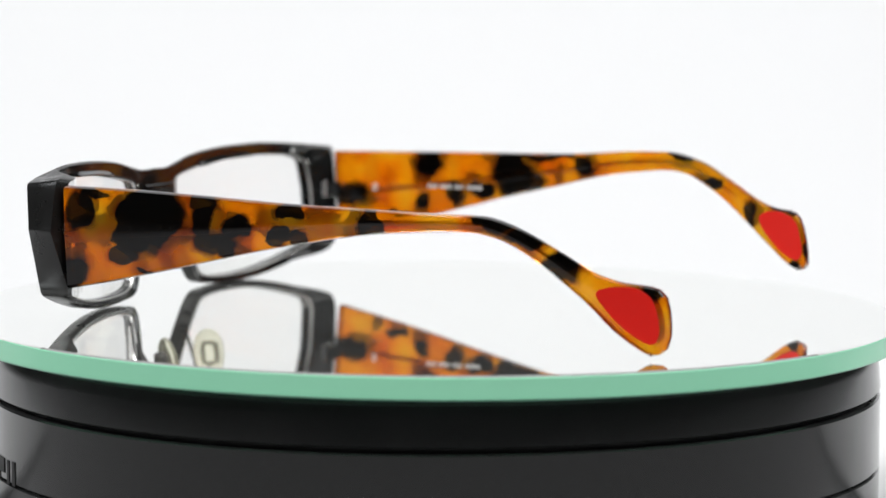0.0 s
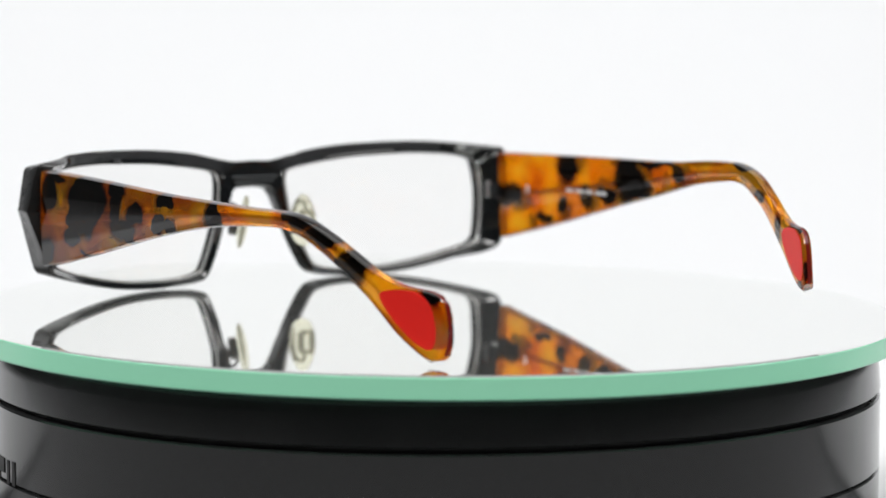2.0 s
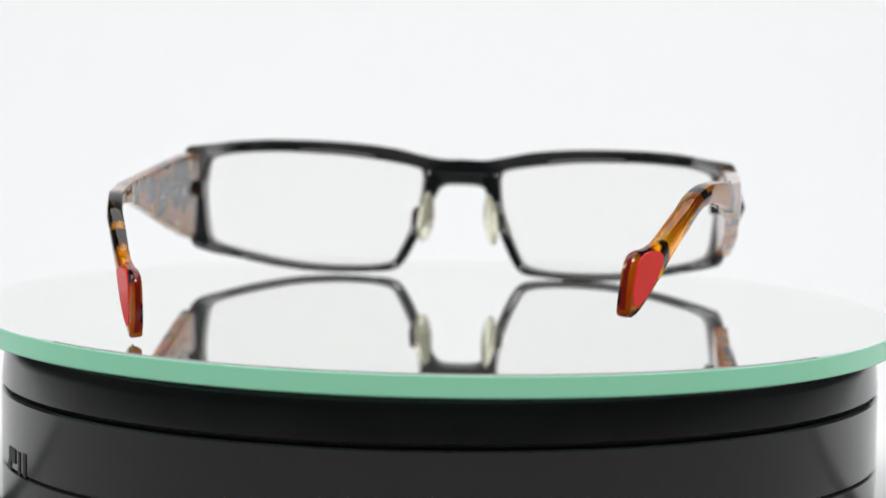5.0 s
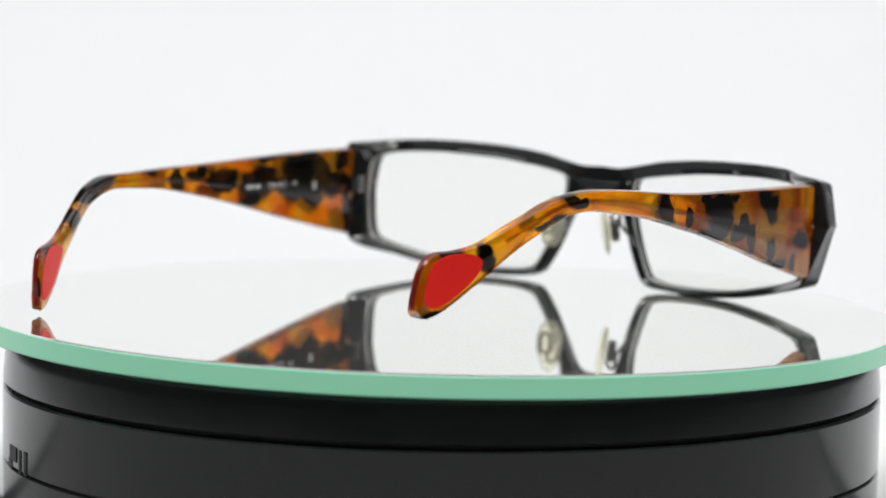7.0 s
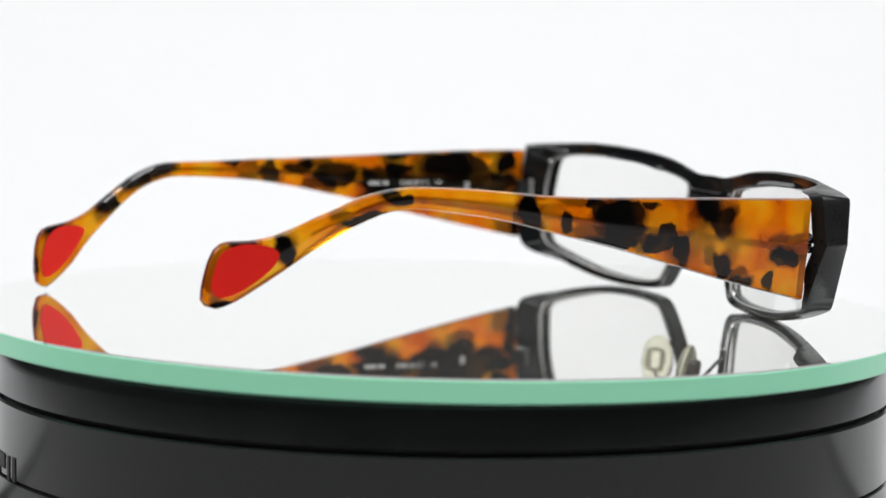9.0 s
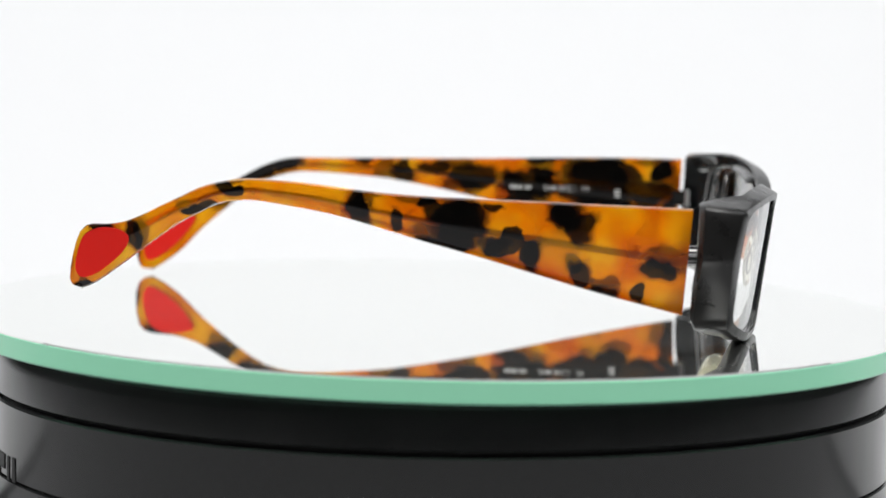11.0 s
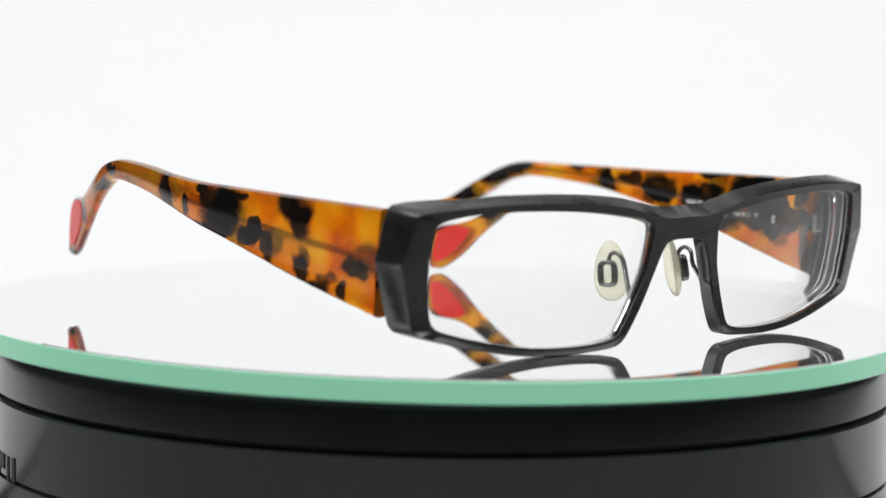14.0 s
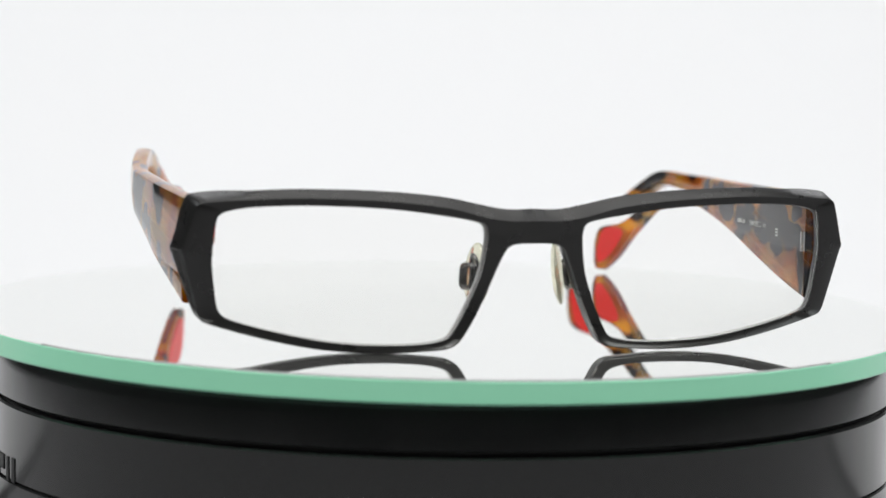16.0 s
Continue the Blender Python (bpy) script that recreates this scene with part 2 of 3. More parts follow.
def lathe(name, profile, mats, parent=None, label="", n=192, indices=None):
    """Turned body from (radius, z) pairs; indices: the material of each band."""
    verts, faces, ids = [], [], []
    k = len(profile)
    for i in range(n):
        a = 2 * math.pi * i / n
        verts += [(r * math.cos(a), r * math.sin(a), z) for r, z in profile]
    for i in range(n):
        j = (i + 1) % n
        for s in range(k - 1):
            faces.append((i * k + s, j * k + s, j * k + s + 1, i * k + s + 1))
            ids.append(indices[s] if indices else 0)
    return obj(name, verts, faces, mats, parent, label, 30, ids)


def box(name, size, m, mat, parent, label="", bevel=0.0002):
    bm = bmesh.new()
    bmesh.ops.create_cube(bm, size=1, matrix=m @ Matrix.Diagonal((*size, 1)))
    if bevel:
        bmesh.ops.bevel(bm, geom=bm.edges[:], offset=bevel, segments=2, affect="EDGES")
    return part(name, bm, mat, parent, label)


def tube(name, pts, radius, mat, parent, label="", n=10, closed=False):
    """A round wire along points (metres)."""
    pts = [Vector(p) for p in pts]
    verts, faces = [], []
    ref = Vector((0.31, 0.17, 0.93)).normalized()
    k = len(pts)
    for i, p in enumerate(pts):
        a = pts[i - 1] if (i or closed) else p
        b = pts[(i + 1) % k] if (i < k - 1 or closed) else p
        d = (b - a).normalized()
        u = d.cross(ref).normalized()
        v = d.cross(u)
        verts += [p + (u * math.cos(2 * math.pi * s / n) + v * math.sin(2 * math.pi * s / n)) * radius for s in range(n)]
    for i in range(k if closed else k - 1):
        j = (i + 1) % k
        faces += [(i * n + s, j * n + s, j * n + (s + 1) % n, i * n + (s + 1) % n) for s in range(n)]
    if not closed:
        faces += [tuple(range(n)), tuple(range((k - 1) * n, k * n))]
    return obj(name, verts, faces, mat, parent, label, 50)


def spline(points, n, closed=False):
    """n points evenly along a Catmull-Rom curve through 2D points."""
    P = [np.array(p, float) for p in points]
    fine = []
    k = len(P)
    for i in range(k if closed else k - 1):
        p0 = P[i - 1] if (closed or i) else P[0]
        p1, p2 = P[i], P[(i + 1) % k]
        p3 = P[(i + 2) % k] if (closed or i + 2 < k) else P[-1]
        for s in np.linspace(0, 1, 24, endpoint=False):
            fine.append(0.5 * (2 * p1 + (p2 - p0) * s + (2 * p0 - 5 * p1 + 4 * p2 - p3) * s**2 + (3 * p1 - p0 - 3 * p2 + p3) * s**3))
    fine.append(P[0] if closed else P[-1])
    fine = np.array(fine)
    run = np.r_[0, np.cumsum(np.linalg.norm(np.diff(fine, axis=0), axis=1))]
    at = np.linspace(0, run[-1], n, endpoint=not closed)
    return np.stack([np.interp(at, run, fine[:, c]) for c in range(fine.shape[1])], 1)


# ---- the setting ----


def sweep():
    """White paper: a floor sheet that rises in a curve to a wall."""
    prof = [(0.03, -0.052), (0.2, -0.052), (0.45, -0.052)]
    prof += [(0.45 + 0.45 * math.sin(a), 0.398 - 0.45 * math.cos(a)) for a in np.linspace(0.1, math.pi / 2, 14)]
    prof += [(0.9, 0.9), (0.9, 1.6)]
    xs = np.linspace(-0.5, 0.5, 14)
    verts = [(x, y, z) for y, z in prof for x in xs]
    w, k = len(xs), len(prof)
    faces = [(r * w + c, r * w + c + 1, (r + 1) * w + c + 1, (r + 1) * w + c) for r in range(k - 1) for c in range(w - 1)]
    ob = obj("backdrop", verts, faces, MAT_PAPER, angle=60)
    sol = ob.modifiers.new("thickness", "SOLIDIFY")
    sol.thickness, sol.offset = 0.001, -1
    return tagged(ob, "seamless white paper sweep behind the turntable", "backdrop", kind="structure")


sweep()


def slab(name, lo, hi, mat, label, category):
    c, s = [(a + b) / 2 for a, b in zip(lo, hi)], [b - a for a, b in zip(lo, hi)]
    bm = bmesh.new()
    bmesh.ops.create_cube(bm, size=1, matrix=pose(*c) @ Matrix.Diagonal((*s, 1)))
    me = bpy.data.meshes.new(name)
    bm.to_mesh(me)
    bm.free()
    me.materials.append(mat)
    return tagged(new(name, me), label, category, kind="structure")


slab("floor", (-2.0, -2.5, -0.09), (2.0, 1.5, -0.056), MAT_DESK, "grey matt table surface under the paper", "table top")
slab("wall_north", (-2.0, 1.4, -0.056), (2.0, 1.5, 2.2), MAT_ROOM, "plain grey room wall", "wall")
slab("wall_south", (-2.0, -2.5, -0.056), (2.0, -2.4, 2.2), MAT_ROOM, "plain grey room wall", "wall")
slab("wall_west", (-2.1, -2.4, -0.056), (-2.0, 1.4, 2.2), MAT_ROOM, "plain grey room wall", "wall")
slab("wall_east", (2.0, -2.4, -0.056), (2.1, 1.4, 2.2), MAT_ROOM, "plain grey room wall", "wall")
slab("ceiling", (-2.1, -2.5, 2.2), (2.1, 1.5, 2.3), MAT_ROOM, "plain grey room ceiling", "ceiling")

# ---- turntable ----


def turntable():
    root = new("turntable")
    root.matrix_basis = pose(0.00117, 0.0004, -0.00046, -0.287, -0.429, 0)
    tagged(root, "round glossy black plastic turntable base on white paper", "turntable")
    R = 0.1001
    lathe("top_plate", [(0.0, -0.0060), (R - 0.0014, -0.0060), (R - 0.0010, -0.0062), (R - 0.0007, -0.0072), (R - 0.0005, -0.0090),
                        (R - 0.0003, -0.0115), (R - 0.00012, -0.0134),
                        (R, -0.0149), (R - 0.0004, -0.0153), (R - 0.004, -0.0154), (0, -0.0154)], MAT_BASE, root)
    lathe("groove_ring", [(R - 0.002, -0.0152), (R - 0.0022, -0.0165)], MAT_GROOVE, root, "narrow dark groove")
    lathe("body", [(0, -0.0162), (R - 0.004, -0.0162), (R - 0.0004, -0.0163), (R, -0.0167), (R, -0.0319), (R - 0.0003, -0.0321),
                   (R - 0.0009, -0.0322), (R - 0.0009, -0.0325), (R - 0.0003, -0.0326), (R, -0.0329), (R - 0.0002, -0.045),
                   (R - 0.002, -0.0478), (0, -0.0478)], MAT_BASE, root)
    for k in range(4):
        a = math.pi / 4 + k * math.pi / 2
        bm = bmesh.new()
        bmesh.ops.create_cone(bm, cap_ends=True, segments=24, radius1=0.008, radius2=0.009, depth=0.0042,
                              matrix=pose(0.08 * math.cos(a), 0.08 * math.sin(a), -0.0498))
        part("foot", bm, MAT_MARK, root)
    # moulded signs on the body that cannot be read: plain bars
    for a, z, w, h in ((-159.4, -0.0290, 0.0062, 0.0032), (-161.0, -0.0316, 0.0034, 0.0022), (-156.0, -0.0300, 0.0016, 0.0052), (-153.8, -0.0298, 0.0020, 0.0052)):
        m = pose(0, 0, z, 0, 0, a) @ pose(R + 0.00002, 0, 0)
        box("mark", (0.0003, w, h), m, MAT_MARK, root, "dark moulded bar", 0.00005)
    return root


BASE = turntable()
DISC_R, DISC_T = 0.10543, 0.00495
TILT_X, TILT_Y, DISC_Z = 0.00053, -0.0012, 0.0


def mirror_disc():
    R, T = DISC_R, DISC_T
    root = new("mirror_disc")
    tagged(root, "round mirror disc with a thick pale green glass edge", "mirror")
    lathe("glass_body", [(0, -T), (R - 0.0004, -T), (R, -T + 0.0004), (R, -0.0006), (R - 0.0002, -0.0004), (0, -0.0004)], MAT_EDGE, root, "pale green glass edge", 256)
    lathe("mirror_face", [(0, 0.0), (R - 0.0002, 0.0), (R - 0.0002, -0.00038), (0, -0.00038)], MAT_MIRROR, root, "silvered mirror surface", 256)
    return root


DISC = mirror_disc()

# ---- the eyeglasses; local: x to the wearer's left, y back to the temple tips, z up from the mirror, in mm ----
MM = 0.001
GLASSES = new("eyeglasses")
tagged(GLASSES, "open black eyeglasses with tortoiseshell temples and red tips on mirror", "glasses")


def front_y(x, z):
    return -10.2 + 8.5 * (abs(x) / 63) ** 2 - 0.13 * (z - 15)


OUTER = [(0, 27.2), (5.4, 27.2), (11, 28.3), (18, 29.9), (30, 31.3), (46, 31.75), (57, 31.3), (66.2, 30.3),
         (67.3, 29.2), (69.5, 21.6), (69.8, 20.6), (69.4, 19.4), (66.2, 7.6), (64.9, 6.0),
         (53, 2.8), (42, 0.8), (31, 0.1), (21, 0.5), (16.4, 1.1), (14.2, 2.8), (11.2, 8.3), (8.2, 15.8), (6.9, 19.1), (5.5, 21.6), (3.5, 22.4), (0, 22.5)]
INNER = [(10, 25.4), (10.1, 25.8), (11.0, 26.7), (15.6, 27.7), (29, 29.4), (45, 30.0), (56.5, 29.5), (61.5, 28.5),
         (63.1, 27.2), (63.9, 21.0), (63.9, 19.5), (63.8, 17.5), (62.6, 9.2), (60.6, 6.9),
         (51, 4.3), (40, 2.3), (30, 1.75), (22, 2.0), (17.5, 2.9), (16.0, 4.2), (13.4, 9.4), (10.9, 16.0), (10.2, 19.8), (9.9, 22.4), (9.8, 23.8), (9.85, 24.5)]


def densify(loop, steps):
    """The same number of points between each two corners, along a soft curve."""
    P = [np.array(p, float) for p in loop]
    out = []
    for i in range(len(P) - 1):
        p0, p1, p2, p3 = P[max(i - 1, 0)], P[i], P[i + 1], P[min(i + 2, len(P) - 1)]
        t1, t2 = (p2 - p0) / 2, (p3 - p1) / 2
        d = np.linalg.norm(p2 - p1)
        t1 *= min(1, d / (np.linalg.norm(t1) + 1e-9))
        t2 *= min(1, d / (np.linalg.norm(t2) + 1e-9))
        for k in range(steps):
            s = k / steps
            out.append((2 * s**3 - 3 * s**2 + 1) * p1 + (s**3 - 2 * s**2 + s) * t1 + (-2 * s**3 + 3 * s**2) * p2 + (s**3 - s**2) * t2)
    out.append(P[-1])
    return np.array(out)


def front_frame():
    steps = 5
    out, inn = densify(OUTER, steps), densify(INNER, steps)
    n = len(out)
    verts, faces, mats = [], [], []
    for side in (1, -1):
        base = len(verts)
        for i in range(n):
            (ox, oz), (ix, iz) = out[i], inn[i]
            w = min(1, max(0, (ox - 55) / 10))
            w = w * w * (3 - 2 * w)
            depth = 3.8 + 3.2 * w
            flare = w * float(np.interp(oz, (5, 20.6, 30), (-0.3, 1.3, 1.0)))
            deep = float(np.interp(oz, (6, 10, 15), (0.2, 0.6, 3.0)))
            lift = float(np.interp(ox, (0, 12, 30, 50, 64), (2.1, 1.9, 1.45, 1.3, 1.1))) if oz > 26 and i < n // 2 else (0.6 if i >= n - 12 else 0.0)
            d = np.array([ix - ox, iz - oz])
            ln = np.linalg.norm(d)
            d = d / ln
            yo = front_y(ox, oz)
            back = yo + depth
            if w > 0:
                back = back * (1 - w) + float(np.interp(oz, (5, 8, 20.6, 30), (6.8, 7.9, 6.3, 6.0))) * w
            # section: inner front, outer front, bevel, outer back, back bevel, back inner, lens seat
            c = min(0.35, ln * 0.2)
            e = min(1.3, ln * 0.4)
            sec = [(ix, front_y(ix, iz) + 0.05, iz), (ox + d[0] * c, yo, oz + d[1] * c), (ox, yo + c, oz),
                   (ox + flare, back - 0.5, oz + lift), (ox + d[0] * (0.5 + deep * w) + flare, back + 0.2 * deep * w, oz + d[1] * (0.5 + 0.8 * w) + lift),
                   (ix - d[0] * e * 0.7, front_y(ix, iz) + 3.3 + (back - yo - 3.4) * 0.55, iz - d[1] * e * 0.7),
                   (ix - d[0] * 0.1, front_y(ix, iz) + 2.6, iz - d[1] * 0.1), (ix, front_y(ix, iz) + 0.5, iz)]
            if i in (0, n - 1):
                sec = [(x if s in (0, 5, 6, 7) else 0, y, z) for s, (x, y, z) in enumerate(sec)]
            verts += [(side * x * MM, y * MM, z * MM) for x, y, z in sec]
        k = 8
        for i in range(n - 1):
            for s in range(k):
                q = (base + i * k + s, base + (i + 1) * k + s, base + (i + 1) * k + (s + 1) % k, base + i * k + (s + 1) % k)
                faces.append(q)
                mats.append(1 if s in (4, 5, 6) else 0)
        # the bridge's middle, between top and underside
        a, b = base, base + (n - 1) * k
        for s, t in ((0, 1), (1, 2), (3, 4), (4, 5), (5, 6), (6, 7), (7, 0)):
            if s in (0, 4, 5, 6, 7):
                faces.append((a + s, a + t, b + t, b + s))
                mats.append(1 if s in (4, 5, 6) else 0)
    return obj("front_frame", verts, faces, [MAT_FRAME, MAT_INNER], GLASSES, "matt black metal front", 44, mats)


FRONT = front_frame()
for sgn in (1, -1):
    yb = front_y(8.6, 25.2) + 3.3
    bm_s = bmesh.new()
    bmesh.ops.create_uvsphere(bm_s, u_segments=14, v_segments=8, radius=0.0004, matrix=Matrix.Translation((sgn * 8.4 * MM, yb * MM, 25.6 * MM)))
    part("rivet", bm_s, MAT_STEEL, FRONT, "tiny bright rivet behind the bridge")


def lip(side):
    """Polished chamfer on the back of the top rim."""
    xs = (21, 22.2, 24, 27, 30, 33, 36, 39, 40.8, 42)
    verts, faces = [], []
    for j, x in enumerate(xs):
        up = 0.25 if j in (0, len(xs) - 1) else 0.85
        zi = float(np.interp(x, (15.6, 29, 45), (27.7, 29.4, 30.0)))
        y = front_y(x, zi) + 4.0
        for dy, dz in ((-0.5, up + 0.1), (0.05, up), (0.75, 0.1), (0.75, -0.1), (-0.5, -0.1)):
            verts.append((side * x * MM, (y + dy) * MM, (zi + 0.35 + dz) * MM))
    for j in range(len(xs) - 1):
        faces += [(j * 5 + q, (j + 1) * 5 + q, (j + 1) * 5 + (q + 1) % 5, j * 5 + (q + 1) % 5) for q in range(5)]
    faces += [tuple(range(5)), tuple(range((len(xs) - 1) * 5, len(xs) * 5))]
    obj("rim_lip", verts, faces, MAT_INNER, FRONT, "polished black chamfer behind the top rim", 30)


lip(1)
lip(-1)
# Ribs added to give the highlight lines along the bridge's stepped back.
for rz, rl in ((24.1, 5.6), (25.3, 6.4)):
    bar_pts = [(x * MM, (front_y(x, rz) + 4.35) * MM, (rz + 0.1 * abs(x) / 6) * MM) for x in np.linspace(-rl, rl, 15)]
    tube("bridge_highlight_rib", bar_pts, 0.00042, MAT_INNER, FRONT, "fine polished rib for the highlight line of a bridge step", 10)


def lens(side):
    loop = densify(INNER + [INNER[0]], 4)[:-1]
    n = len(loop)
    c = loop.mean(0)
    rings = [1.003, 0.985, 0.9, 0.8, 0.7, 0.6, 0.5, 0.4, 0.3, 0.2, 0.1]
    verts, faces = [], []

    def back_off(x, z):
        # a weak minus lens: thin in the middle, thicker to the rim
        return 1.1 + 1.1 + 0.0023 * ((x - c[0]) ** 2 + (z - c[1]) ** 2)

    for layer in (0, 1):
        for s in rings:
            for p in loop:
                x, z = c + (p - c) * s
                verts.append((side * x * MM, (front_y(x, z) + (back_off(x, z) if layer else 1.1)) * MM, z * MM))
        verts.append((side * c[0] * MM, (front_y(*c) + (2.2 if layer else 1.1)) * MM, c[1] * MM))
    per = n * len(rings) + 1
    for layer in (0, 1):
        o = layer * per
        for r in range(len(rings) - 1):
            faces += [(o + r * n + i, o + r * n + (i + 1) % n, o + (r + 1) * n + (i + 1) % n, o + (r + 1) * n + i) for i in range(n)]
        faces += [(o + (len(rings) - 1) * n + i, o + (len(rings) - 1) * n + (i + 1) % n, o + per - 1) for i in range(n)]
    faces += [(i, (i + 1) % n, per + (i + 1) % n, per + i) for i in range(n)]
    ob = obj("lens", verts, faces, MAT_LENS, GLASSES, "clear glass lens", 40)
    ob.visible_shadow = False
    # the ground edge that stands out behind the rim
    ev, ef = [], []
    for p in loop:
        for s, off in ((1.012, 2.75), (1.012, 3.15), (0.991, 3.35), (0.99, 3.05)):
            x, z = c + (p - c) * s
            ev.append((side * x * MM, (front_y(x, z) + off) * MM, z * MM))
    for i in range(n):
        j = (i + 1) % n
        ef += [(i * 4 + s, j * 4 + s, j * 4 + (s + 1) % 4, i * 4 + (s + 1) % 4) for s in range(4)]
    obj("lens_edge", ev, ef, MAT_LENS_EDGE, ob, "pale ground lens edge", 40)
    return ob


lens(1)
lens(-1)

LEFT_X = ((0, 67.6), (7, 68.3), (22, 68.9), (34, 69.4), (60, 70.2), (80, 70.2), (100, 68.2), (111, 66.1), (125, 61.0), (137, 55.9), (141, 54))
RIGHT_X = ((0, 67.6), (7, 67.8), (37, 69.5), (62, 69.8), (77, 67.8), (100, 63), (112, 59), (124, 53.8), (136, 48.2), (141, 46))
LEFT_SHAPE = ((7.4, 30.2, 8.4, 8.3), (20, 30.2, 18, 10.2), (38, 29.7, 34, 13.8), (60, 28.9, 56, 19), (79, 28.5, 76, 22.8), (91, 28.2, 89, 24.1),
              (101.5, 28.1, 99, 24.6), (106, 27.4, 103.5, 24.1), (111.6, 25.1, 108.5, 22.5), (118.9, 20.7, 114, 19), (124.2, 17.4, 119.5, 14.4),
              (129.3, 15.5, 124, 10.3), (133.4, 14.9, 128, 5.9), (136.5, 14.2, 131.3, 3.1), (138.2, 12.2, 133.6, 1.5), (138.9, 8, 135, 0.8),
              (138.9, 4.2, 136.4, 0.7), (138.2, 2, 137, 0.9))
RIGHT_SHAPE = ((7.9, 30.5, 9.5, 8.8), (28.8, 31.0, 26.9, 13.1), (45, 31.4, 41, 17), (61.4, 31.7, 54.5, 20.7), (72.4, 32.2, 67.4, 23.9), (85, 33.3, 80, 27),
               (93.3, 33.7, 91, 28.6), (100.1, 33.6, 97.8, 29.2), (107.6, 31.8, 103.5, 28.5), (112.9, 29.2, 108.5, 26.2), (117.1, 27.1, 112, 24.2),
               (121.2, 24.9, 116, 21.5), (125.2, 23.2, 121.2, 17.5), (129.1, 22.4, 125.2, 14.4), (133, 22.1, 130, 10.8), (135, 20.7, 132.5, 9.3),
               (136.3, 17.5, 134, 8.7), (137.3, 12.5, 135.3, 8.6), (137.3, 10.5, 136.4, 9))
RED = ((0.0, 0.5), (0.06, 0.78), (0.22, 0.9), (0.45, 0.92), (0.68, 0.82), (0.84, 0.62), (0.9, 0.4), (0.84, 0.22), (0.68, 0.14), (0.45, 0.14), (0.22, 0.2), (0.06, 0.32))


def side_x(table, y):
    return float(np.interp(y, [a for a, b in table], [b for a, b in table]))


def bar_thick(y):
    return float(np.interp(y, (7, 100, 122, 140), (3.6, 3.4, 3.0, 2.6)))


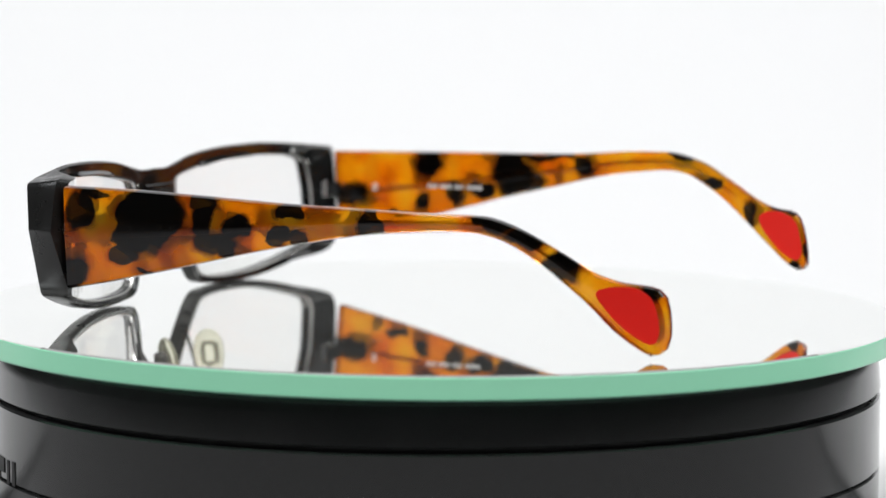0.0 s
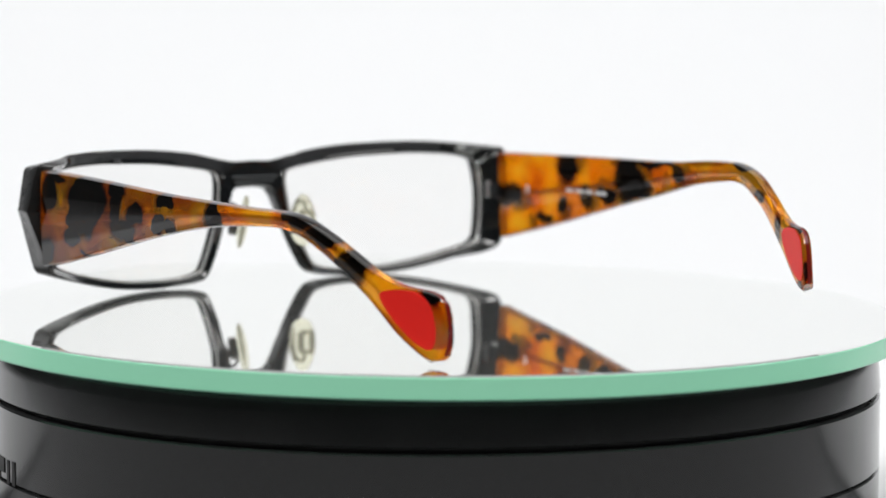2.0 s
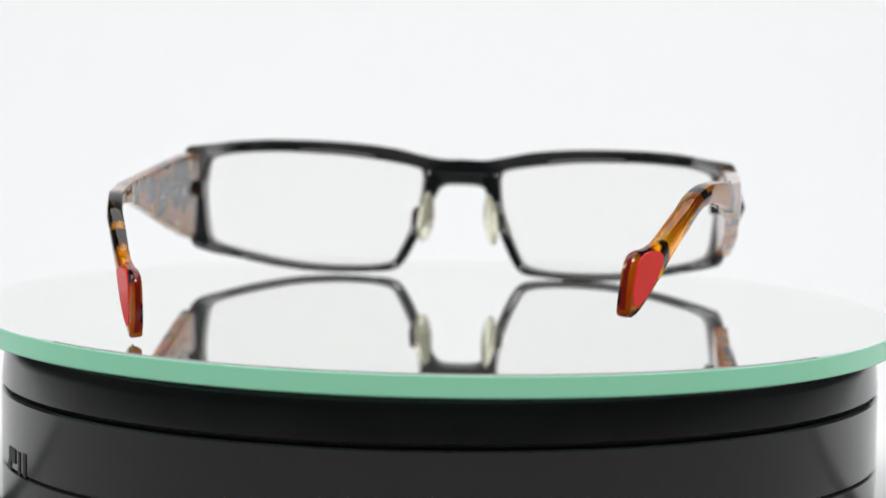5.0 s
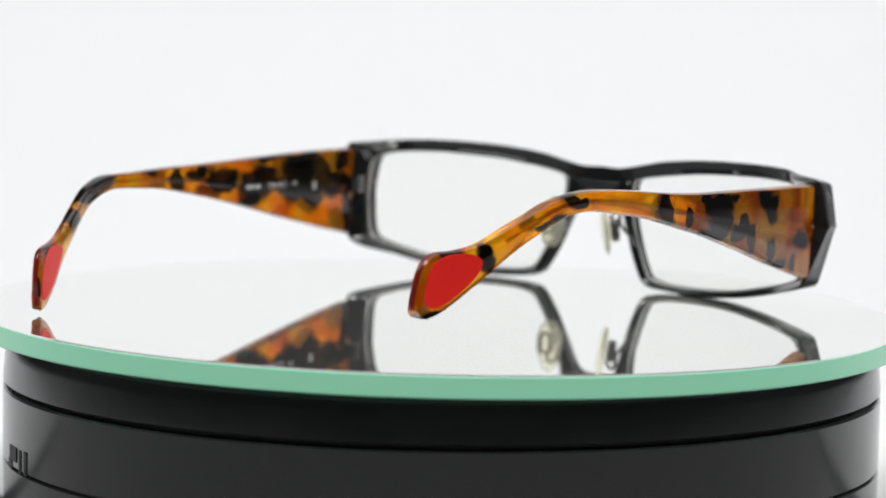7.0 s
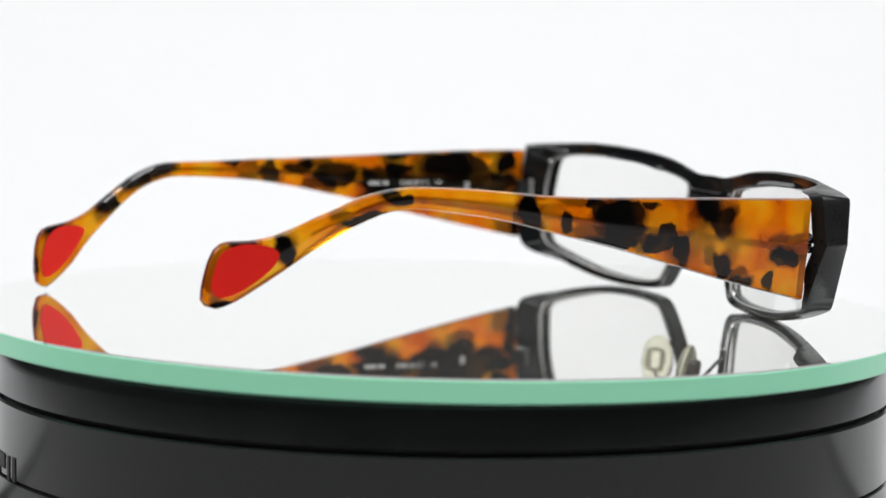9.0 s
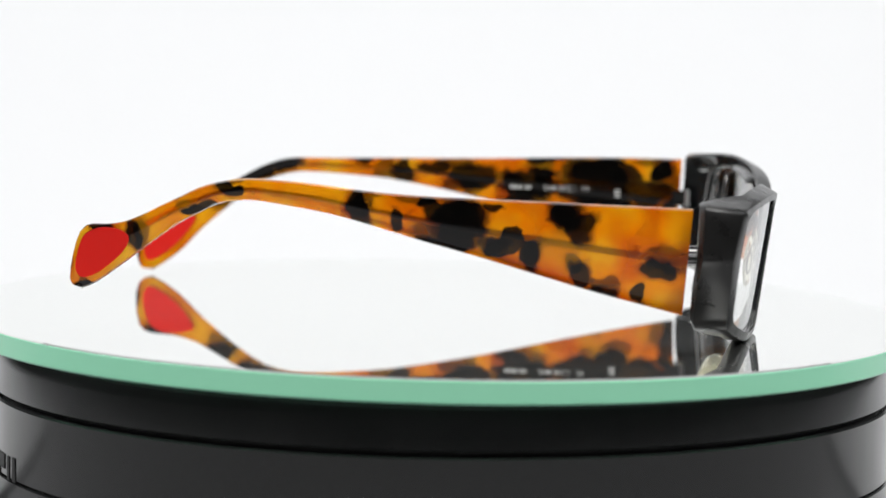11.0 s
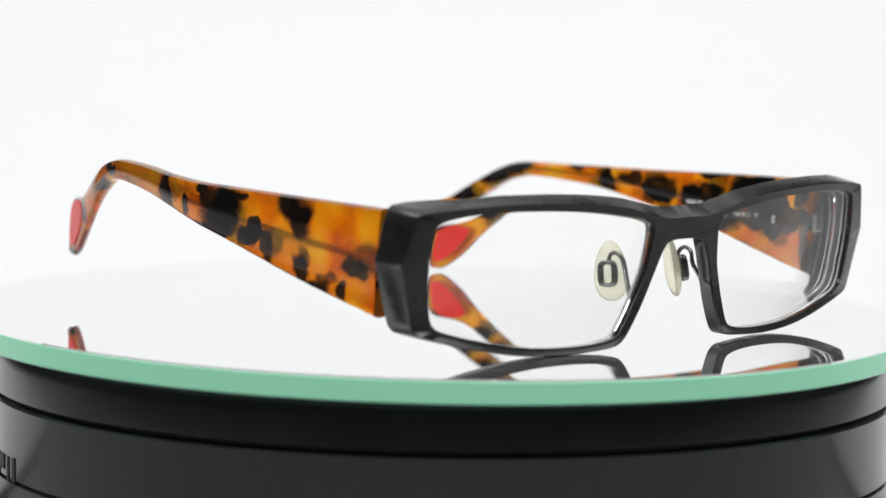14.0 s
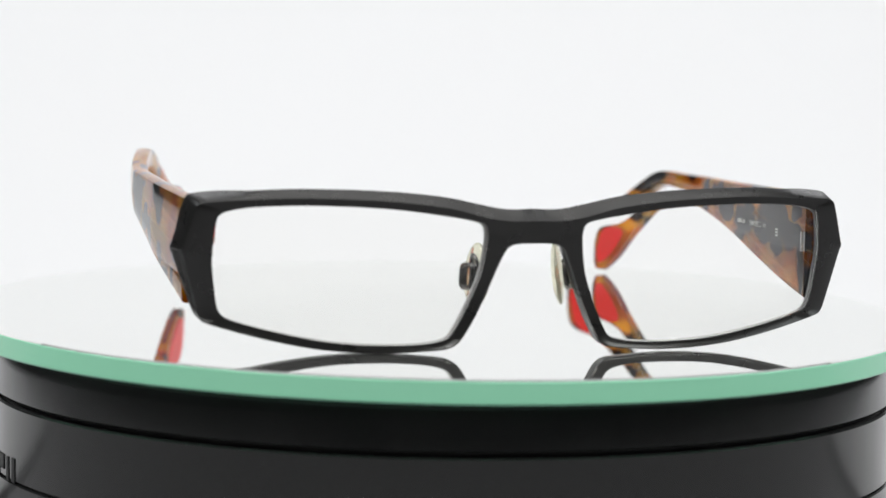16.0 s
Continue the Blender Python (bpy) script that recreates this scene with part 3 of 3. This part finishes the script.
def temple(side, shape, xs, mat_out, mat_in, red):
    st = spline(shape, 72)
    n = len(st)
    verts, faces, mats = [], [], []
    # section across the bar: v up the height, w through the thickness (0 outer face)
    sec = [(0.0, 0.55), (0.02, 0.22), (0.06, 0.05), (0.14, 0.0), (0.3, -0.035), (0.46, -0.07), (0.54, -0.07), (0.7, -0.035), (0.86, 0.0), (0.94, 0.05), (0.98, 0.22), (1.0, 0.5),
           (0.98, 0.8), (0.94, 0.95), (0.86, 1.0), (0.5, 1.0), (0.14, 1.0), (0.06, 0.95), (0.02, 0.8)]
    # at the tip the edges are rounded like a pebble
    tip = [(0.0, 0.5), (0.015, 0.28), (0.06, 0.12), (0.16, 0.03), (0.3, -0.02), (0.46, -0.05), (0.54, -0.05), (0.7, -0.02), (0.84, 0.03), (0.94, 0.12), (0.985, 0.28), (1.0, 0.5),
           (0.985, 0.72), (0.94, 0.88), (0.84, 0.97), (0.5, 1.0), (0.16, 0.97), (0.06, 0.88), (0.015, 0.72)]
    k = len(sec)
    for i, (uy, uz, ly, lz) in enumerate(st):
        blend = min(1, max(0, ((uy + ly) / 2 - 108) / 14))
        thick = bar_thick((uy + ly) / 2)
        h = math.hypot(uy - ly, uz - lz)
        rim = min(1, 1.6 / max(h, 0.5) * 4)
        for (v, w), (vt, wt) in zip(sec, tip):
            v, w = v + (vt - v) * blend, w + (wt - w) * blend
            if v < 0.15:
                v = v * rim
            elif v > 0.85:
                v = 1 - (1 - v) * rim
            y, z = ly + (uy - ly) * v, lz + (uz - lz) * v
            x = side_x(xs, y) - w * thick
            verts.append((side * x * MM, y * MM, z * MM))
    for i in range(n - 1):
        for s in range(k):
            faces.append((i * k + s, (i + 1) * k + s, (i + 1) * k + (s + 1) % k, i * k + (s + 1) % k))
            tip_edge = s in (0, 10, 11, 18) and (st[i][0] + st[i][2]) / 2 > 125.5
            mats.append(2 if tip_edge else 0 if s < 11 else 1)
    faces += [tuple(range(k)), tuple(range((n - 1) * k, n * k))]
    mats += [0, 0]
    ob = obj("temple", verts, faces, [mat_out, mat_in, MAT_TIP_EDGE], GLASSES, "tortoiseshell acetate temple", 28, mats)
    # red inlay, let into both faces of the tip
    loop = spline(red, 40, closed=True)
    rv, rf = [], []
    m = len(loop)
    c = loop.mean(0)
    for face in (0, 1):
        for s in (1.0, 0.6, 0.25):
            for y, z in loop:
                y, z = c[0] + (y - c[0]) * s, c[1] + (z - c[1]) * s
                w = bar_thick(y) + 0.12 if face else -0.24
                rv.append((side * (side_x(xs, y) - w) * MM, y * MM, z * MM))
    for o in (0, 3 * m):
        for r in (0, 1):
            rf += [(o + r * m + i, o + r * m + (i + 1) % m, o + (r + 1) * m + (i + 1) % m, o + (r + 1) * m + i) for i in range(m)]
        rf.append(tuple(o + 2 * m + i for i in range(m)))
    rf += [(i, (i + 1) % m, 3 * m + (i + 1) % m, 3 * m + i) for i in range(m)]
    obj("tip_inlay", rv, rf, MAT_RED, ob, "bright red inlay in the temple tip", 40)
    # flat metal core inside the clear bar, wide at the hinge and thin towards the tip
    cv, cf = [], []
    for i in range(0, 58):
        uy, uz, ly, lz = st[i]
        y, z = (uy + ly) / 2, (uz + lz) / 2
        hh = float(np.interp(y, (8, 13.5, 14.5, 60, 130), (1.25, 1.25, 0.75, 0.6, 0.35)))
        hw = float(np.interp(y, (8, 13.5, 14.5), (0.55, 0.55, 0.3)))
        x = side_x(xs, y) - bar_thick(y) * 0.45
        for sx, sz in ((1, 0), (0.7, 0.85), (0, 1), (-0.7, 0.85), (-1, 0), (-0.7, -0.85), (0, -1), (0.7, -0.85)):
            cv.append((side * (x + hw * sx) * MM, y * MM, (z + hh * sz) * MM))
    for i in range(57):
        cf += [(i * 8 + q, (i + 1) * 8 + q, (i + 1) * 8 + (q + 1) % 8, i * 8 + (q + 1) % 8) for q in range(8)]
    cf += [tuple(range(8)), tuple(range(57 * 8, 58 * 8))]
    obj("core_wire", cv, cf, MAT_CORE, ob, "thin metal core along the temple", 50)
    # end of the core at the tip's foot
    uy, uz, ly, lz = st[-3]
    bm = bmesh.new()
    bmesh.ops.create_uvsphere(bm, u_segments=10, v_segments=6, radius=0.0005, matrix=Matrix.Translation((side * (side_x(xs, ly) - 1.15) * MM, ly * MM, (lz + 0.15) * MM)))
    part("core_end", bm, MAT_STEEL, ob, "tiny bright metal core end")
    # hinge at the inner face
    hz = 21.0
    hx = side_x(xs, 7) - 4.2
    bm = bmesh.new()
    bmesh.ops.create_cube(bm, size=1, matrix=pose(side * hx * MM, 7.4 * MM, hz * MM) @ Matrix.Diagonal((1.8 * MM, 4.6 * MM, 3.4 * MM, 1)))
    bmesh.ops.bevel(bm, geom=bm.edges[:], offset=0.0003, segments=2, affect="EDGES")
    hinge = part("hinge", bm, MAT_INNER, ob, "small black barrel hinge")
    bm = bmesh.new()
    bmesh.ops.create_cone(bm, cap_ends=True, segments=16, radius1=0.0007, radius2=0.0007, depth=0.0042, matrix=pose(side * (hx - 0.5) * MM, 5.9 * MM, hz * MM))
    for dz in (-1.6, 0.5):
        kb = bmesh.new()
        bmesh.ops.create_cone(kb, cap_ends=True, segments=20, radius1=0.0008, radius2=0.0008, depth=0.0042,
                              matrix=pose(side * (hx + 2.4) * MM, 7.2 * MM, (hz + dz) * MM, 90, 0, 0))
        bmesh.ops.bevel(kb, geom=[e for e in kb.edges if len(e.link_faces) == 2 and e.calc_face_angle(0) > 1], offset=0.0001, segments=1, affect="EDGES")
        part("knuckle", kb, MAT_STEEL, hinge, "bright steel hinge knuckle")
    part("hinge_screw", bm, MAT_STEEL, hinge, "bright steel hinge screw")
    return ob


RED_LEFT = ((125.3, 13.2), (127.3, 14.3), (130, 14.5), (132.8, 14.2), (135.5, 12.3), (136.9, 8.6), (137.1, 4.9), (136.0, 3.0), (133.6, 3.9), (130.5, 6.3), (127.4, 9.7))
RED_RIGHT = ((123.8, 19.6), (124.9, 17.4), (127.3, 14.9), (131, 12.1), (134.2, 10.9), (135.6, 11.8), (135.9, 13.9), (134.8, 18.3), (133.3, 20.4), (130.1, 21.7), (126.2, 21.6), (124.2, 20.7))
TEMPLE_L = temple(1, LEFT_SHAPE, LEFT_X, MAT_TORT_L, MAT_TORT_L_IN, RED_LEFT)
TEMPLE_R = temple(-1, RIGHT_SHAPE, RIGHT_X, MAT_TORT_R, MAT_TORT_R_IN, RED_RIGHT)


def nose_pad(side):
    """Soft oval pad on a bent black wire arm."""
    c = Vector((8.2, 0.2, 15.3) if side > 0 else (-8.3, 2.0, 15.2)) * MM
    turn = Euler((radians(-6), side * radians(-8), side * radians(-25))).to_matrix().to_4x4()
    m = Matrix.Translation(c) @ turn
    bm = bmesh.new()
    bmesh.ops.create_uvsphere(bm, u_segments=32, v_segments=20, radius=1)
    for v in bm.verts:
        x, y, z = v.co
        v.co = m @ Vector((x * 0.0013 * (1 if x * side < 0 else 0.8), y * (0.0036 - 0.0006 * z), z * 0.0065))
    pad = part("nose_pad", bm, MAT_PAD, GLASSES, "clear yellowish silicone nose pad")
    # metal box that holds the pad
    fr = [(side * 1.7 * MM, 1.5 * MM * math.copysign(abs(math.cos(a)) ** 0.5, math.cos(a)), -0.7 * MM + 2.4 * MM * math.copysign(abs(math.sin(a)) ** 0.5, math.sin(a)))
          for a in np.linspace(0, 2 * math.pi, 24, endpoint=False)]
    tube("pad_box", [m @ Vector(p) for p in fr], 0.0005, MAT_WIRE, pad, "small dark steel pad box", 8, True)
    tube("pad_bracket", [m @ (Vector(p) + Vector((side * 0.9 * MM, 0.2 * MM, 0))) for p in fr], 0.00045, MAT_WIRE, pad, "small dark steel bracket", 8, True)
    p0 = m @ Vector((side * 1.3 * MM, 0.0, 2.0 * MM))
    pts = [p0, p0 + Vector((side * 0.3, -0.8, 1.5)) * MM, p0 + Vector((side * 0.4, -2.2, 2.0)) * MM, p0 + Vector((side * 0.3, -3.8, 1.0)) * MM,
           p0 + Vector((side * 0.2, -4.5, -1.4)) * MM, Vector((side * 11.8, -5.6, 11.6)) * MM, Vector((side * 12.4, -6.4, 9.4)) * MM]
    tube("pad_arm", [Vector(q) for q in spline([tuple(p) for p in pts], 28)], 0.00045, MAT_WIRE, pad, "bent dark steel wire arm", 8)
    return pad


nose_pad(1)
nose_pad(-1)


def printing():
    """White size print inside the wearer's left temple; plain bars where it cannot be read."""
    def place(y, z):
        return (side_x(LEFT_X, y) - bar_thick(y) - 0.04) * MM
    size = 0.00135
    for text, y in (("54", 40.9), ("18", 37.7), ("C.24", 35.5), ("140", 31.7)):
        cu = bpy.data.curves.new("size_print", "FONT")
        cu.body, cu.size, cu.extrude = text, size * 1.35, 0.00001
        tmp = bpy.data.objects.new("tmp", cu)
        scene.collection.objects.link(tmp)
        me = bpy.data.meshes.new_from_object(tmp.evaluated_get(bpy.context.evaluated_depsgraph_get()))
        bpy.data.objects.remove(tmp)
        me.materials.clear()
        me.materials.append(MAT_PRINT)
        ob = new("size_print", me)
        ob.parent = TEMPLE_L
        # text runs towards the hinge (-y), read from inside (looking to +x)
        x = place(y, 22)
        ob.matrix_basis = Matrix(((0, 0, -1, x - 0.00003), (-1, 0, 0, y * MM), (0, 1, 0, 21.7 * MM), (0, 0, 0, 1)))
        tagged(ob, "small white size print")
    for y, w in ((48.9, 0.55), (48.1, 0.55), (47.3, 0.55), (46.5, 0.55), (45.2, 0.6), (44.3, 0.6), (38.4, 0.7)):
        box("print_bar", (0.00006, w * MM, 0.9 * MM), pose(place(y, 22), y * MM, 22.3 * MM), MAT_PRINT, TEMPLE_L, "small white print", 0)
    for dz in (-0.7, 0.0, 0.7):
        box("print_bar", (0.00006, 1.3 * MM, 0.4 * MM), pose(place(22.9, 22), 22.9 * MM, (21.4 + dz) * MM), MAT_PRINT, TEMPLE_L, "small pale emblem bar", 0)
        box("print_bar", (0.00006, 1.3 * MM, 0.4 * MM), pose(-(side_x(RIGHT_X, 19) - bar_thick(19) - 0.04) * MM, 19 * MM, (21.8 + dz) * MM), MAT_PRINT, TEMPLE_R, "small pale emblem bar", 0)
    for y, w in ((47, 0.8), (46, 0.8), (45, 0.8), (44, 0.8), (42.2, 0.6), (41.3, 0.6), (40.4, 0.6), (38.8, 0.8), (37.8, 0.8), (36.8, 0.8), (35.2, 0.7), (34.3, 0.7), (33.4, 0.7)):
        x = -(side_x(RIGHT_X, y) - bar_thick(y) - 0.04) * MM
        box("print_bar", (0.00006, w * MM, 0.9 * MM), pose(x, y * MM, 22.6 * MM), MAT_PRINT, TEMPLE_R, "small white print", 0)


printing()

# ---- how it turns ----
SEAT = Matrix(((-0.378984, 0.925398, 0.003207, -0.058059), (-0.925382, -0.378996, 0.005397, 0.022859),
               (0.00621, -0.000923, 0.99998, 0.0001), (0, 0, 0, 1)))
DISC_AT = (0.00003, 0.0001)


def turn_angle(t):
    u = t / 8 - 1
    return -0.25537 * t - 0.003 * u**2 + 0.02027 * u**3


def motions():
    up = Vector((-TILT_X, -TILT_Y, 1)).normalized()
    disc = up.to_track_quat("Z", "Y").to_matrix().to_4x4()
    disc.translation = (*DISC_AT, DISC_Z + TILT_X * DISC_AT[0] + TILT_Y * DISC_AT[1])
    times = [0.5 * i for i in range(33)]
    spin = [(t, Matrix.Rotation(turn_angle(t), 4, "Z")) for t in times]
    walk(GLASSES, [(t, r @ SEAT) for t, r in spin])
    walk(DISC, [(t, r @ disc) for t, r in spin])


motions()
